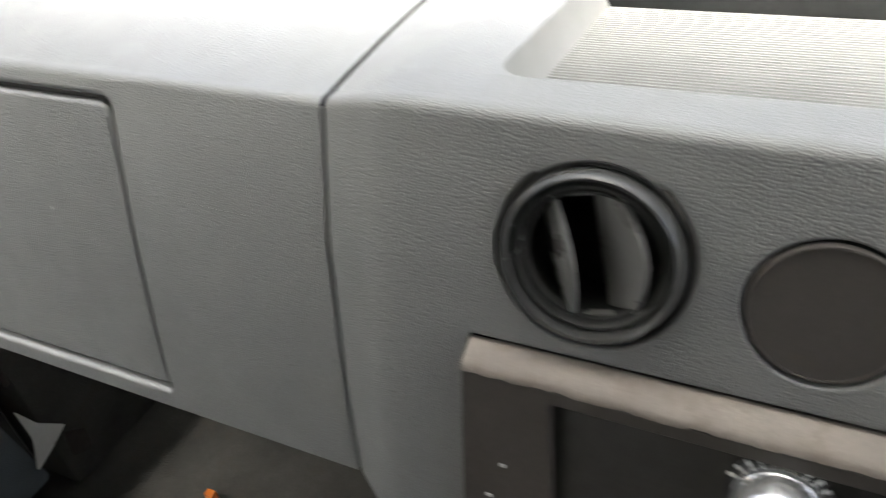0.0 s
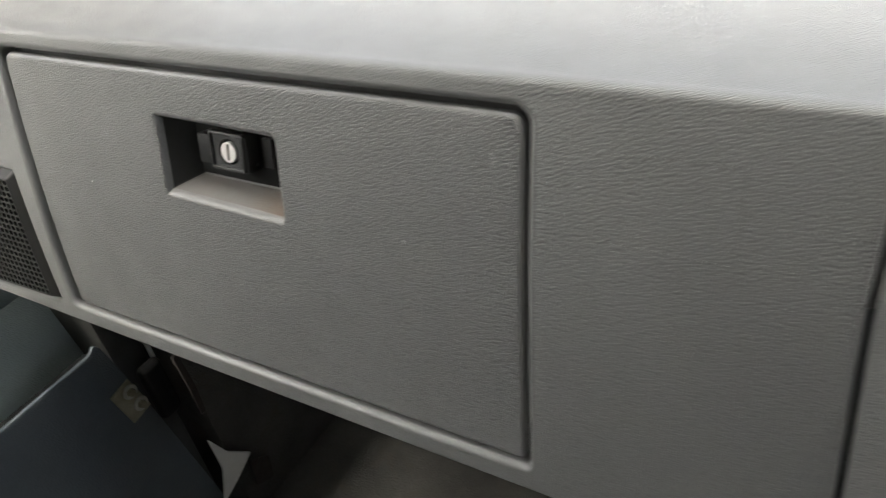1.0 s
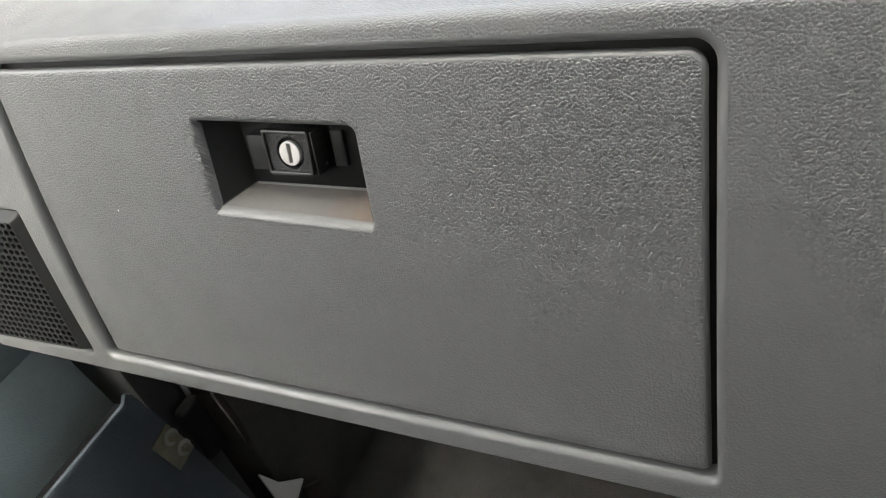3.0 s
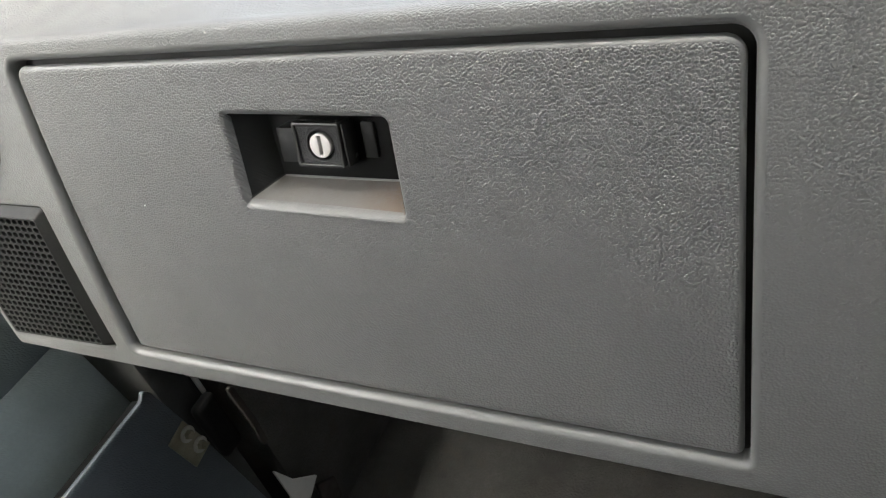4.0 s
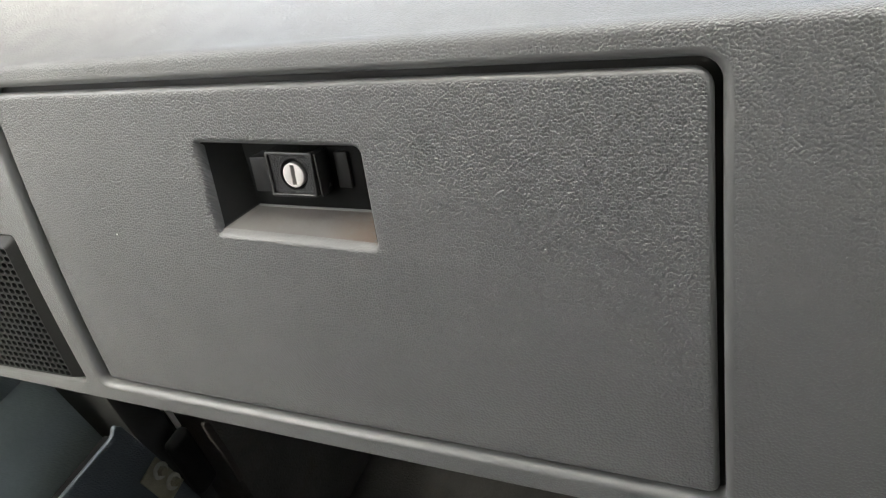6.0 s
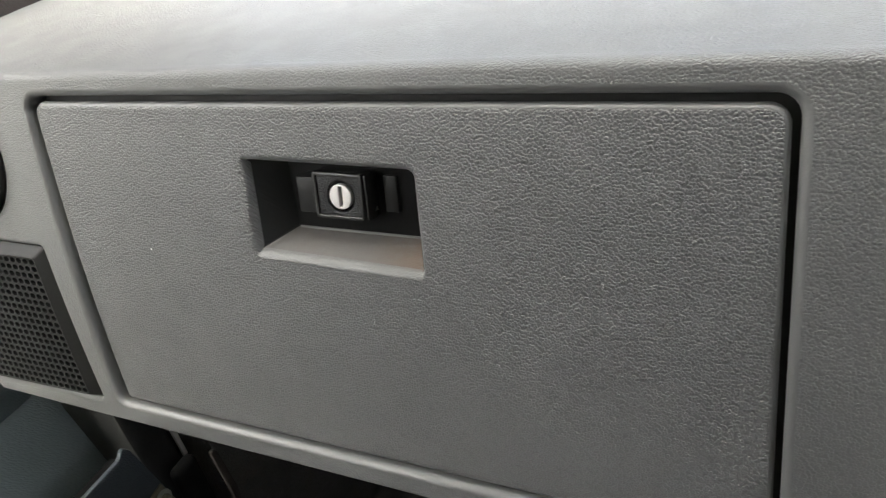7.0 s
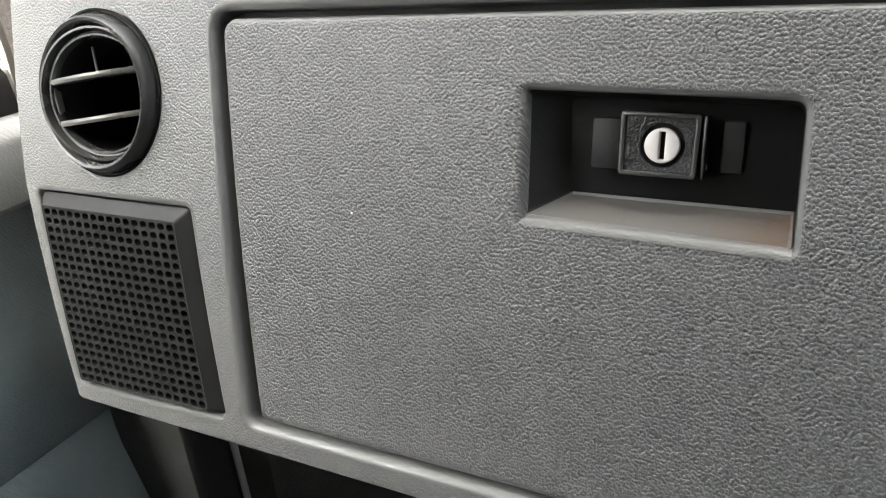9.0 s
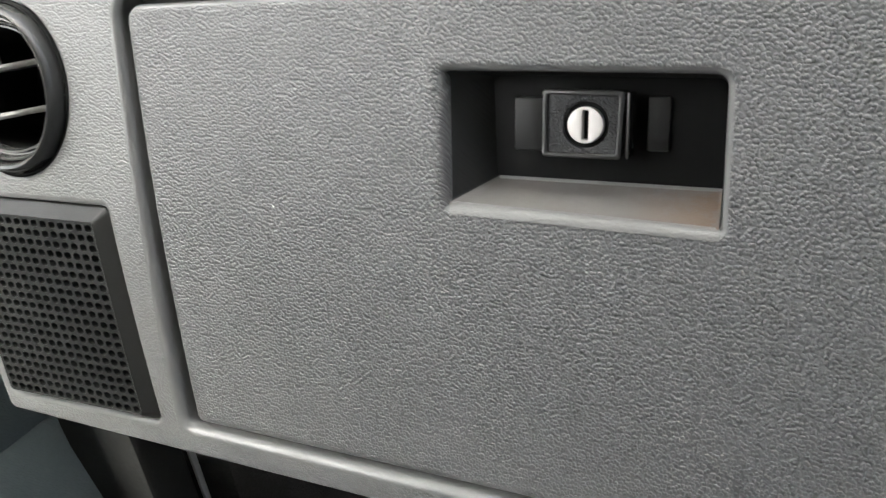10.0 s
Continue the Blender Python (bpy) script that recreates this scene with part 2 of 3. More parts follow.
def plate(outline, holes=(), front=0.0, thick=0.02, bevel=0.0015, resolution=3, place=F, square=None):
    """A plate in the plane of the face, with rounded edges and openings that go through it; square: where an edge stays unrounded."""
    cu = bpy.data.curves.new("plate", "CURVE")
    cu.dimensions, cu.fill_mode = "2D", "BOTH"
    cu.extrude, cu.bevel_depth, cu.bevel_resolution, cu.offset = thick / 2 - bevel, bevel, resolution, -bevel
    for loop in (outline, *holes):
        sp = cu.splines.new("POLY")
        sp.points.add(len(loop) - 1)
        for q, p in zip(sp.points, loop):
            q.co = (p[0], p[1], 0, 1)
        sp.use_cyclic_u = True
    ob = new("plate", cu)
    me = bpy.data.meshes.new_from_object(ob.evaluated_get(bpy.context.evaluated_depsgraph_get()))
    bpy.data.objects.remove(ob)
    bpy.data.curves.remove(cu)
    bm = bmesh.new()
    bm.from_mesh(me)
    bpy.data.meshes.remove(me)
    bmesh.ops.remove_doubles(bm, verts=bm.verts, dist=1e-6)
    for v in bm.verts:
        if square and v.co.z > thick / 2 - bevel - 1e-5 and (to := square(v.co.x, v.co.y)):
            v.co = (*to, thick / 2)
    if place in (F, set_back):
        lo, hi = min(v.co.y for v in bm.verts), max(v.co.y for v in bm.verts)
        for cut in (0.0071 - 0.0121 * k for k in range(38)):
            if not lo + 0.008 < cut < hi - 0.008:
                continue
            bmesh.ops.bisect_plane(bm, geom=bm.verts[:] + bm.edges[:] + bm.faces[:], plane_co=(0, cut, 0), plane_no=(0, 1, 0), dist=1e-6)
    for v in bm.verts:
        v.co = place(v.co.x, v.co.y, front + thick / 2 - v.co.z)
    return bm


def grid(rows, close=False):
    """A sheet through rows of places."""
    bm = bmesh.new()
    vs = [[bm.verts.new(p) for p in row] for row in rows]
    for a, b in zip(vs, vs[1:]):
        for k in range(len(a) - (0 if close else 1)):
            j = (k + 1) % len(a)
            bm.faces.new((a[k], a[j], b[j], b[k]))
    return bm


def bar(section, x0, x1, place=F):
    """A bar across the dashboard with the section (d, s)."""
    bm = grid([[place(x, s, d) for d, s in section] for x in np.linspace(x0, x1, 7)], close=True)
    bm.verts.ensure_lookup_table()
    k = len(section)
    bm.faces.new(bm.verts[:k]), bm.faces.new(bm.verts[-k:])
    return bm


def box(lo, hi, bevel=0.002, segments=2):
    bm = bmesh.new()
    bmesh.ops.create_cube(bm, size=1)
    for v in bm.verts:
        v.co = [lo[i] + (v.co[i] + 0.5) * (hi[i] - lo[i]) for i in range(3)]
    if bevel:
        bmesh.ops.bevel(bm, geom=bm.edges[:], offset=bevel, segments=segments, affect="EDGES", profile=0.5)
    return bm


def face_box(x0, x1, s0, s1, d0, d1, bevel=0.001, segments=2):
    a, b = F(x0, s0, d0), F(x1, s1, d1)
    return box([min(p) for p in zip(a, b)], [max(p) for p in zip(a, b)], bevel, segments)


def lathe(cx, cs, profile, count=64, tilt=None):
    """A ring or drum round an axis that stands out of the face; profile rows are (radius, d)."""
    rows = []
    for r, d in profile:
        row = []
        for k in range(count):
            a = 2 * math.pi * k / count
            p = Vector((r * math.cos(a), d, r * math.sin(a)))
            if tilt is not None:
                p = tilt @ p
            row.append(F(cx, cs, 0) + p)
        rows.append(row)
    return grid(rows, close=True)


# ---- the dashboard, left part ----
def top_line(d):
    return 0.0158 + 0.37 * d - 0.46 * d * d


TAIL = (0.065, 0.09, 0.12, 0.15, 0.175, 0.21, 0.26, 0.32, 0.38, 0.43)


def roll(a, c, b):
    """The rolled edge between the face and the top, as (d, s)."""
    a, c, b = Vector(a), Vector(c), Vector(b)
    return [tuple(a * (1 - t) ** 2 + c * 2 * t * (1 - t) + b * t * t) for t in (k / 8 for k in range(9))]


def left_profile():
    """From the top of the flat face, over the rolled edge, to the windscreen: (d, s)."""
    return [(0.0, 0.0124)] + roll((0, 0.0125), (0, 0.0178), (0.008, top_line(0.008))) + [(d, top_line(d)) for d in (0.02, 0.03, 0.045) + TAIL]


def console_top(d):
    u = min(1.0, (d - 0.004) / 0.2)
    return (0.0368 + 0.2 * (d - 0.004)) * (1 - u * u) + top_line(d) * u * u


def console_profile():
    return [(-0.022, 0.006)] + roll((-0.022, 0.0222), (-0.022, 0.0283), (-0.0135, 0.0302)) + [(d, console_top(d)) for d in (0.004, 0.012, 0.035) + TAIL]


LEFT, CONSOLE = left_profile(), console_profile()
LID = [(-0.8678, 0.0008), (-0.4548, 0.0), (-0.449, -0.2023), (-0.8541, -0.2025)]
OPENING = [(-0.8728, 0.0042), (-0.4518, 0.0034), (-0.446, -0.204), (-0.8588, -0.2045)]
GRILLE = [(-1.0085, -0.0925), (-0.8915, -0.0925), (-0.876, -0.2045), (-0.9895, -0.2075)]
VENT, CONSOLE_VENT, DISC = (-0.951, -0.0365), (-0.1532, -0.0304), (-0.0608, -0.0369)

dashboard = thing("dashboard", DASH, label="grey moulded plastic dashboard with a rolled top edge", category="dashboard")
outline = rounded([(-1.0225, 0.0124), (-0.3028, 0.0124), (-0.3028, -0.06), (-0.299, -0.132), (-0.2943, -0.22), (-0.994, -0.2195), (-1.0195, -0.088), (-1.022, -0.035)],
                  [0, 0, 0, 0, 0.001, 0.005, 0.03, 0.03])
grow = lambda q, e: [(q[0][0] - e, q[0][1] + e), (q[1][0] + e, q[1][1] + e), (q[2][0] + e, q[2][1] - e), (q[3][0] - e, q[3][1] - e)]
EDGE, CORNERS = 0.0042, [0.009, 0.009, 0.004, 0.006]
fascia = plate(outline, [rounded(grow(OPENING, EDGE - 0.0016), [r + EDGE - 0.0016 for r in CORNERS]), vent_hole(VENT), rounded(grow(GRILLE, 0.002), 0.005)], thick=0.006, bevel=0.0016,
               square=lambda x, y: (x, 0.0124) if y > 0.0107 else None)
rows = []
for k in range(8):
    a = k / 7 * math.pi / 2
    e = EDGE * (1 - math.sin(a))
    rows.append([F(x, s, EDGE * (1 - math.cos(a)) - 0.00006) for x, s in dense(rounded(grow(OPENING, e), [r + e for r in CORNERS]))])
rows.append([p + Vector((0, 0.01, 0)) for p in rows[-1]])
part("opening_edge", grid(rows, close=True), m_edge, dashboard, "rounded edge of the glovebox opening")
# dark sheet behind the lid gap that stands in for its shade
part("gap_shade_sheet", plate(grow(OPENING, 0.003), [grow(LID, -0.012)], front=0.0125, thick=0.003, bevel=0.0002), m_gap, dashboard)
rows = []
for k in range(7):
    a = k / 6 * math.pi / 2
    e = 0.0006 + 0.003 * (1 - math.sin(a))
    rows.append([F(x, s, 0.003 * (1 - math.cos(a)) - 0.00006) for x, s in dense(rounded(grow(GRILLE, e), 0.003 + e))])
rows.append([p + Vector((0, 0.008, 0)) for p in rows[-1]])
part("grille_opening_edge", grid(rows, close=True), m_edge, dashboard, "rounded edge of the grille opening")
even(part("fascia", fascia, m_dash, dashboard))
part("top_pad", grid([[F(x, s, d) for d, s in LEFT] for x in np.linspace(-1.0222, -0.303, 25)]), m_dash, dashboard)
end = [(-1.0222, s, d) for d, s in LEFT[::-1]] + [(-1.022, -0.035, 0.0015), (-1.0195, -0.088, 0.0015), (-0.996, -0.2185, 0.0015)]
part("end_panel", grid([[F(x, s, d) for x, s, d in end], [F(x + 0.004, min(s, -0.05) if i < 12 else s, 0.43) for i, (x, s, d) in enumerate(end)]]), m_dash, dashboard)
part("backing", face_box(-1.012, -0.306, -0.214, 0.006, 0.052, 0.06, 0), m_void, dashboard)
part("inner_roof", face_box(-1.012, -0.306, 0.0062, 0.0072, 0.0065, 0.055, 0), m_void, dashboard)
part("underside", face_box(-0.99, -0.25, -0.216, -0.206, 0.028, 0.3, 0.001), m_void, dashboard)
for p, q in (((-0.411, -0.0125), (-0.356, -0.0105)), ((-0.408, -0.054), (-0.354, -0.0545)), ((-0.3545, -0.012), (-0.3535, -0.054))):
    a, b = Vector(p), Vector(q)
    n = Vector((a.y - b.y, b.x - a.x)).normalized() * 0.00028
    part("sticker_residue", bar([(-0.0001, 0), (0.001, 0), (0.001, 0.0001), (-0.0001, 0.0001)], 0, 1,
                                place=lambda u, v, d: F(*(a + (b - a) * u + n * (v * 2e4 - 1)), d)), m_residue, dashboard, "faint pale outline of an old sticker")

# ---- the dashboard, middle part ----
console = thing("centre_console", DASH, label="protruding grey plastic centre part of the dashboard", category="dashboard")
X0, X1, XE = -0.2998, -0.243, 0.26


def ease(u):
    """A straight flank that turns into the face over its last stretch."""
    k, turn = 1 / 0.8, 0.4
    if u < 1 - turn:
        return k * u
    return 1 - k * (1 - u) ** 2 / (2 * turn)


rows = []
for k in range(17):
    u = k / 16
    x = X0 + (X1 - X0) * u
    w = ease(u)
    prof = [(0, -0.2195 + i * 0.2255 / 20) for i in range(20)]
    lower = [F(x + 0.0085 * max(0, -s - 0.06) / 0.16 * (1 - w), s - 0.018 * u * max(0, 1 - i / 3), -0.022 * w + d) for i, (d, s) in enumerate(prof)]
    rows.append(lower + [F(x, a[1] * (1 - w) + b[1] * w, a[0] * (1 - w) + b[0] * w) for a, b in zip(LEFT, CONSOLE)])
part("curved_flank", grid(rows), m_dash, console)
RADIO = [(-0.2095, -0.081), (0.2055, -0.081), (0.2055, -0.2945), (-0.2055, -0.2945)]
face = plate([(X1, 0.0062), (XE, 0.0062), (XE, -0.45), (X1, -0.45)],
             [vent_hole(CONSOLE_VENT), circle(*DISC, 0.0312), rounded(RADIO, 0.004)], front=-0.022, thick=0.006, bevel=0.0014,
             square=lambda x, y: (X1 if x < X1 + 0.002 else x, 0.0062 if y > 0.0045 else y) if y > 0.0045 or x < X1 + 0.002 else None)
even(part("console_face", face, m_dash, console))
TX = -0.211
front_strip = [q for q in CONSOLE if q[0] <= 0.0041]
rear_strip = [q for q in CONSOLE if q[0] >= 0.174]
part("console_top", grid([[F(x, s, d) for d, s in CONSOLE] for x in (X1, -0.23, TX)]), m_dash, console)
part("front_roll", grid([[F(x, s, d) for d, s in front_strip] for x in np.linspace(TX, XE, 12)]), m_dash, console)
part("rear_top", grid([[F(x, s, d) for d, s in rear_strip] for x in np.linspace(TX, XE, 12)]), m_dash, console)

# the tray in the top of the console
tray = thing("dash_tray", DASH, label="shallow grey storage tray with a fine ribbed floor", category="tray")
inside = [q for q in CONSOLE if 0.003 <= q[0] <= 0.176]
DEEP = 0.019


def tray_floor(d):
    if d <= inside[0][0]:
        return inside[0][1] - DEEP
    for p, q in zip(inside, inside[1:]):
        if p[0] <= d <= q[0]:
            return p[1] + (q[1] - p[1]) * (d - p[0]) / (q[0] - p[0]) - DEEP
    return inside[-1][1] - DEEP


ribs, d = [], 0.004
while d < 0.172:
    ribs += [(d, tray_floor(d)), (d + 0.0016, tray_floor(d)), (d + 0.0021, tray_floor(d) - 0.001), (d + 0.0031, tray_floor(d) - 0.001)]
    d += 0.0036
part("ribbed_floor", grid([[F(x, s, d) for d, s in ribs] for x in (TX + 0.009, XE)]), m_dash, tray, smooth=0)
RC, DF = 0.016, 0.0041
arc = [(TX + RC - RC * math.cos(a), DF + RC - RC * math.sin(a)) for a in np.linspace(0, math.pi / 2, 9)]
loop = [(TX, d) for d in (0.176, 0.15, 0.12, 0.09, 0.065, 0.045, 0.03)] + arc + [(x, DF) for x in (-0.15, 0, XE)]
lean_in = [(1, 0)] * 7 + [(math.cos(a), math.sin(a)) for a in np.linspace(0, math.pi / 2, 9)] + [(0, 1)] * 3
wall = []
for u in np.linspace(0, 1, 9):
    w = u * (1.3 - 0.3 * u)
    wall.append([F(x + 0.01 * u * a, tray_floor(d) + DEEP * (1 - w) - 0.0004 * u, d + 0.004 * u * b) for (x, d), (a, b) in zip(loop, lean_in)])
part("side_wall", grid(wall), m_smooth, tray, "smooth sloping side wall")
part("top_corner", grid([[F(TX, tray_floor(DF) + DEEP, DF)] * 9, [F(x, tray_floor(d) + DEEP, d) for x, d in arc]]), m_dash, console)
part("rear_slot", face_box(TX + 0.005, XE, tray_floor(0.17) - 0.002, rear_strip[0][1] - 0.002, 0.1745, 0.19, 0.001), m_void, tray, "dark slot along the back of the tray")

# ---- the glovebox lid ----
glovebox = thing("glovebox_lid", DASH, label="closed grained grey plastic glovebox lid with a lock", category="glovebox")
HOLE = [(-0.7125, -0.029), (-0.6122, -0.031), (-0.611, -0.0822), (-0.7113, -0.0795)]
lid = even(part("panel", plate(rounded(LID, [0.0075, 0.0085, 0.005, 0.004]), [rounded(HOLE, [0.0025, 0.004, 0.0015, 0.0015])],
                               front=0.0008, thick=0.0076, bevel=0.0036, place=set_back), m_lid, glovebox))
lid.data.materials.append(m_edge)
for face in lid.data.polygons:
    if face.normal.y > -0.94:
        face.material_index = 1
INNER = [(-0.697, -0.0315), (-0.6128, -0.0332), (-0.612, -0.0714), (-0.6965, -0.0706)]
DEPTH = 0.024
rows = []
for w in np.linspace(0, 1, 5):
    loop = [Vector(a) * (1 - w) + Vector(b) * w for a, b in zip(HOLE, INNER)]
    rows.append([F(*p, 0.004 + (DEPTH - 0.004) * w) for p in rounded([tuple(p) for p in loop], [0.003, 0.004, 0.002, 0.002])])
cut = len(rows[0]) // 2
part("latch_recess", grid([r[-4:] + r[:cut + 4] for r in rows]), m_liner, glovebox, "finger recess walls behind the lid, coloured dark for the shade inside")
part("recess_floor", grid([r[cut + 3:-3] for r in rows]), m_recess, glovebox, "worn recess floor with brownish stains")
part("latch_back", face_box(-0.706, -0.61, -0.078, -0.03, DEPTH - 0.001, DEPTH + 0.004, 0.0005), m_black, glovebox, "black plastic latch plate")
rows = []
for k in range(9):
    a = k / 8 * math.pi / 2
    e, deep = 0.0032 - 0.0044 * math.sin(a), 0.0064 * (1 - math.cos(a)) - 0.0003
    rows.append([set_back(x, s - e, 0.0008 + deep) for x, s in ((HOLE[3][0] * (1 - u) + HOLE[2][0] * u + 0.002 - 0.002 * u, HOLE[3][1] * (1 - u) + HOLE[2][1] * u) for u in np.linspace(0, 1, 9))])
part("recess_lip", grid(rows), m_lip, glovebox, "smooth rounded lower lip of the finger recess")
rows = []
for k in range(9):
    a = k / 8 * math.pi / 2
    e, deep = 0.0042 * math.sin(a) - 0.0022, 0.0075 * (1 - math.cos(a)) - 0.0002
    rows.append([set_back(x + e, s, 0.0008 + deep) for x, s in ((HOLE[0][0] * (1 - u) + HOLE[3][0] * u, HOLE[0][1] * (1 - u) + HOLE[3][1] * u) for u in np.linspace(-0.02, 1.03, 9))])
part("recess_cheek", grid(rows), m_lid, glovebox, "rounded side edge of the finger recess")
part("floor_rim", bar([(DEPTH - 0.0016, -0.0012), (DEPTH - 0.0016, 0.0), (DEPTH + 0.0005, 0.0), (DEPTH + 0.0005, -0.0012)], 0, 1,
                      place=lambda u, v, d: F(-0.6962 + 0.0836 * u, -0.0702 - 0.0008 * u + v, d)), m_lip, glovebox, "thin pale rim at the back of the recess floor")
housing = part("lock_housing", plate(rounded([(-0.6772, -0.036), (-0.6475, -0.0367), (-0.648, -0.0607), (-0.677, -0.0605)], 0.0014),
                                     [rounded([(-0.6752, -0.0379), (-0.6495, -0.0386), (-0.6499, -0.0588), (-0.6749, -0.0586)], 0.0008)],
                                     front=0.0105, thick=0.0135, bevel=0.0006), m_gloss, glovebox, "black lock housing with a raised rim")
part("side_rail", face_box(-0.6466, -0.6455, -0.0605, -0.0372, 0.0118, 0.024, 0.0005), m_gloss, housing)
part("pebbled_face", plate([(-0.6754, -0.0377), (-0.6493, -0.0384), (-0.6497, -0.059), (-0.6751, -0.0588)], [circle(-0.6611, -0.0487, 0.0084, 40)],
                           front=0.0117, thick=0.004, bevel=0.0003), m_plate, housing)
LOCK = (-0.6611, -0.0487)
slot_loop = rounded([(LOCK[0] - 0.0011, LOCK[1] + 0.0052), (LOCK[0] + 0.0011, LOCK[1] + 0.0052), (LOCK[0] + 0.0011, LOCK[1] - 0.0052), (LOCK[0] - 0.0011, LOCK[1] - 0.0052)], 0.0003, 2)
cylinder = part("lock_cylinder", plate(circle(*LOCK, 0.0066, 40), [slot_loop], front=0.0109, thick=0.006, bevel=0.0004), m_steel, glovebox, "silver lock cylinder with a key slot")
# dark ring filling in the shadow gap around the cylinder
part("lock_gap_shade", lathe(*LOCK, [(0.0064, 0.0135), (0.0068, 0.0132), (0.0086, 0.0132), (0.0086, 0.0118)], 40), m_void, housing)
part("key_slot", face_box(LOCK[0] - 0.0013, LOCK[0] + 0.0013, LOCK[1] - 0.0055, LOCK[1] + 0.0055, 0.0143, 0.0172, 0), m_void, cylinder)
slider = part("latch_slider", face_box(-0.688, -0.676, -0.0585, -0.0392, 0.0118, 0.024, 0.0008), m_tongue, glovebox, "dark grey sliding latch tongue")
part("latch_tab", face_box(-0.6395, -0.6315, -0.0585, -0.039, 0.0205, 0.025, 0.0009), m_tongue, glovebox, "dark grey latch tab")
scratch = face_box(-0.0026, 0.0026, -0.00022, 0.00022, 0.0005, 0.0012, 0)
bmesh.ops.transform(scratch, matrix=Matrix.Translation((-0.7895, 0, 0.9 - 0.145)) @ Matrix.Rotation(radians(-38), 4, "Y") @ Matrix.Translation((0, 0, -0.9)), verts=scratch.verts)
part("scratch", scratch, m_black, glovebox, "short dark scratch in the grain")
part("paint_speck", face_box(-0.5236, -0.5224, -0.0785, -0.0765, 0.0003, 0.0012, 0.0002), m_smooth, glovebox, "tiny pale nick in the grain")
part("paint_fleck", face_box(-0.7928, -0.792, -0.0858, -0.085, 0.0016, 0.0026, 0.0002), m_white, glovebox, "tiny white paint fleck")
rows = []
for k in range(9):
    a = radians(-50 + 100 * k / 8)
    x, s, w = -0.4745 + 0.005 * math.cos(a), -0.024 + 0.005 * math.sin(a), 0.0007 * math.cos(a * 1.6)
    rows.append([set_back(x + e * w * math.cos(a), s + e * w * math.sin(a), 0.0008 - lift) for e, lift in ((-1, -0.0001), (-0.4, 0.0003), (0.4, 0.0003), (1, -0.0001))])
part("scuff", grid(rows), m_lid, glovebox, "small curved scuff in the grain")
for ob in (housing, cylinder, slider):
    ob.location.x = 0.0013


# ---- the air vents ----
m_blade = material("grey_black_plastic", (0.14, 0.137, 0.132), 0.3, spread=0.1, grain=0.00003, grain_scale=700, grain_kind="noise")

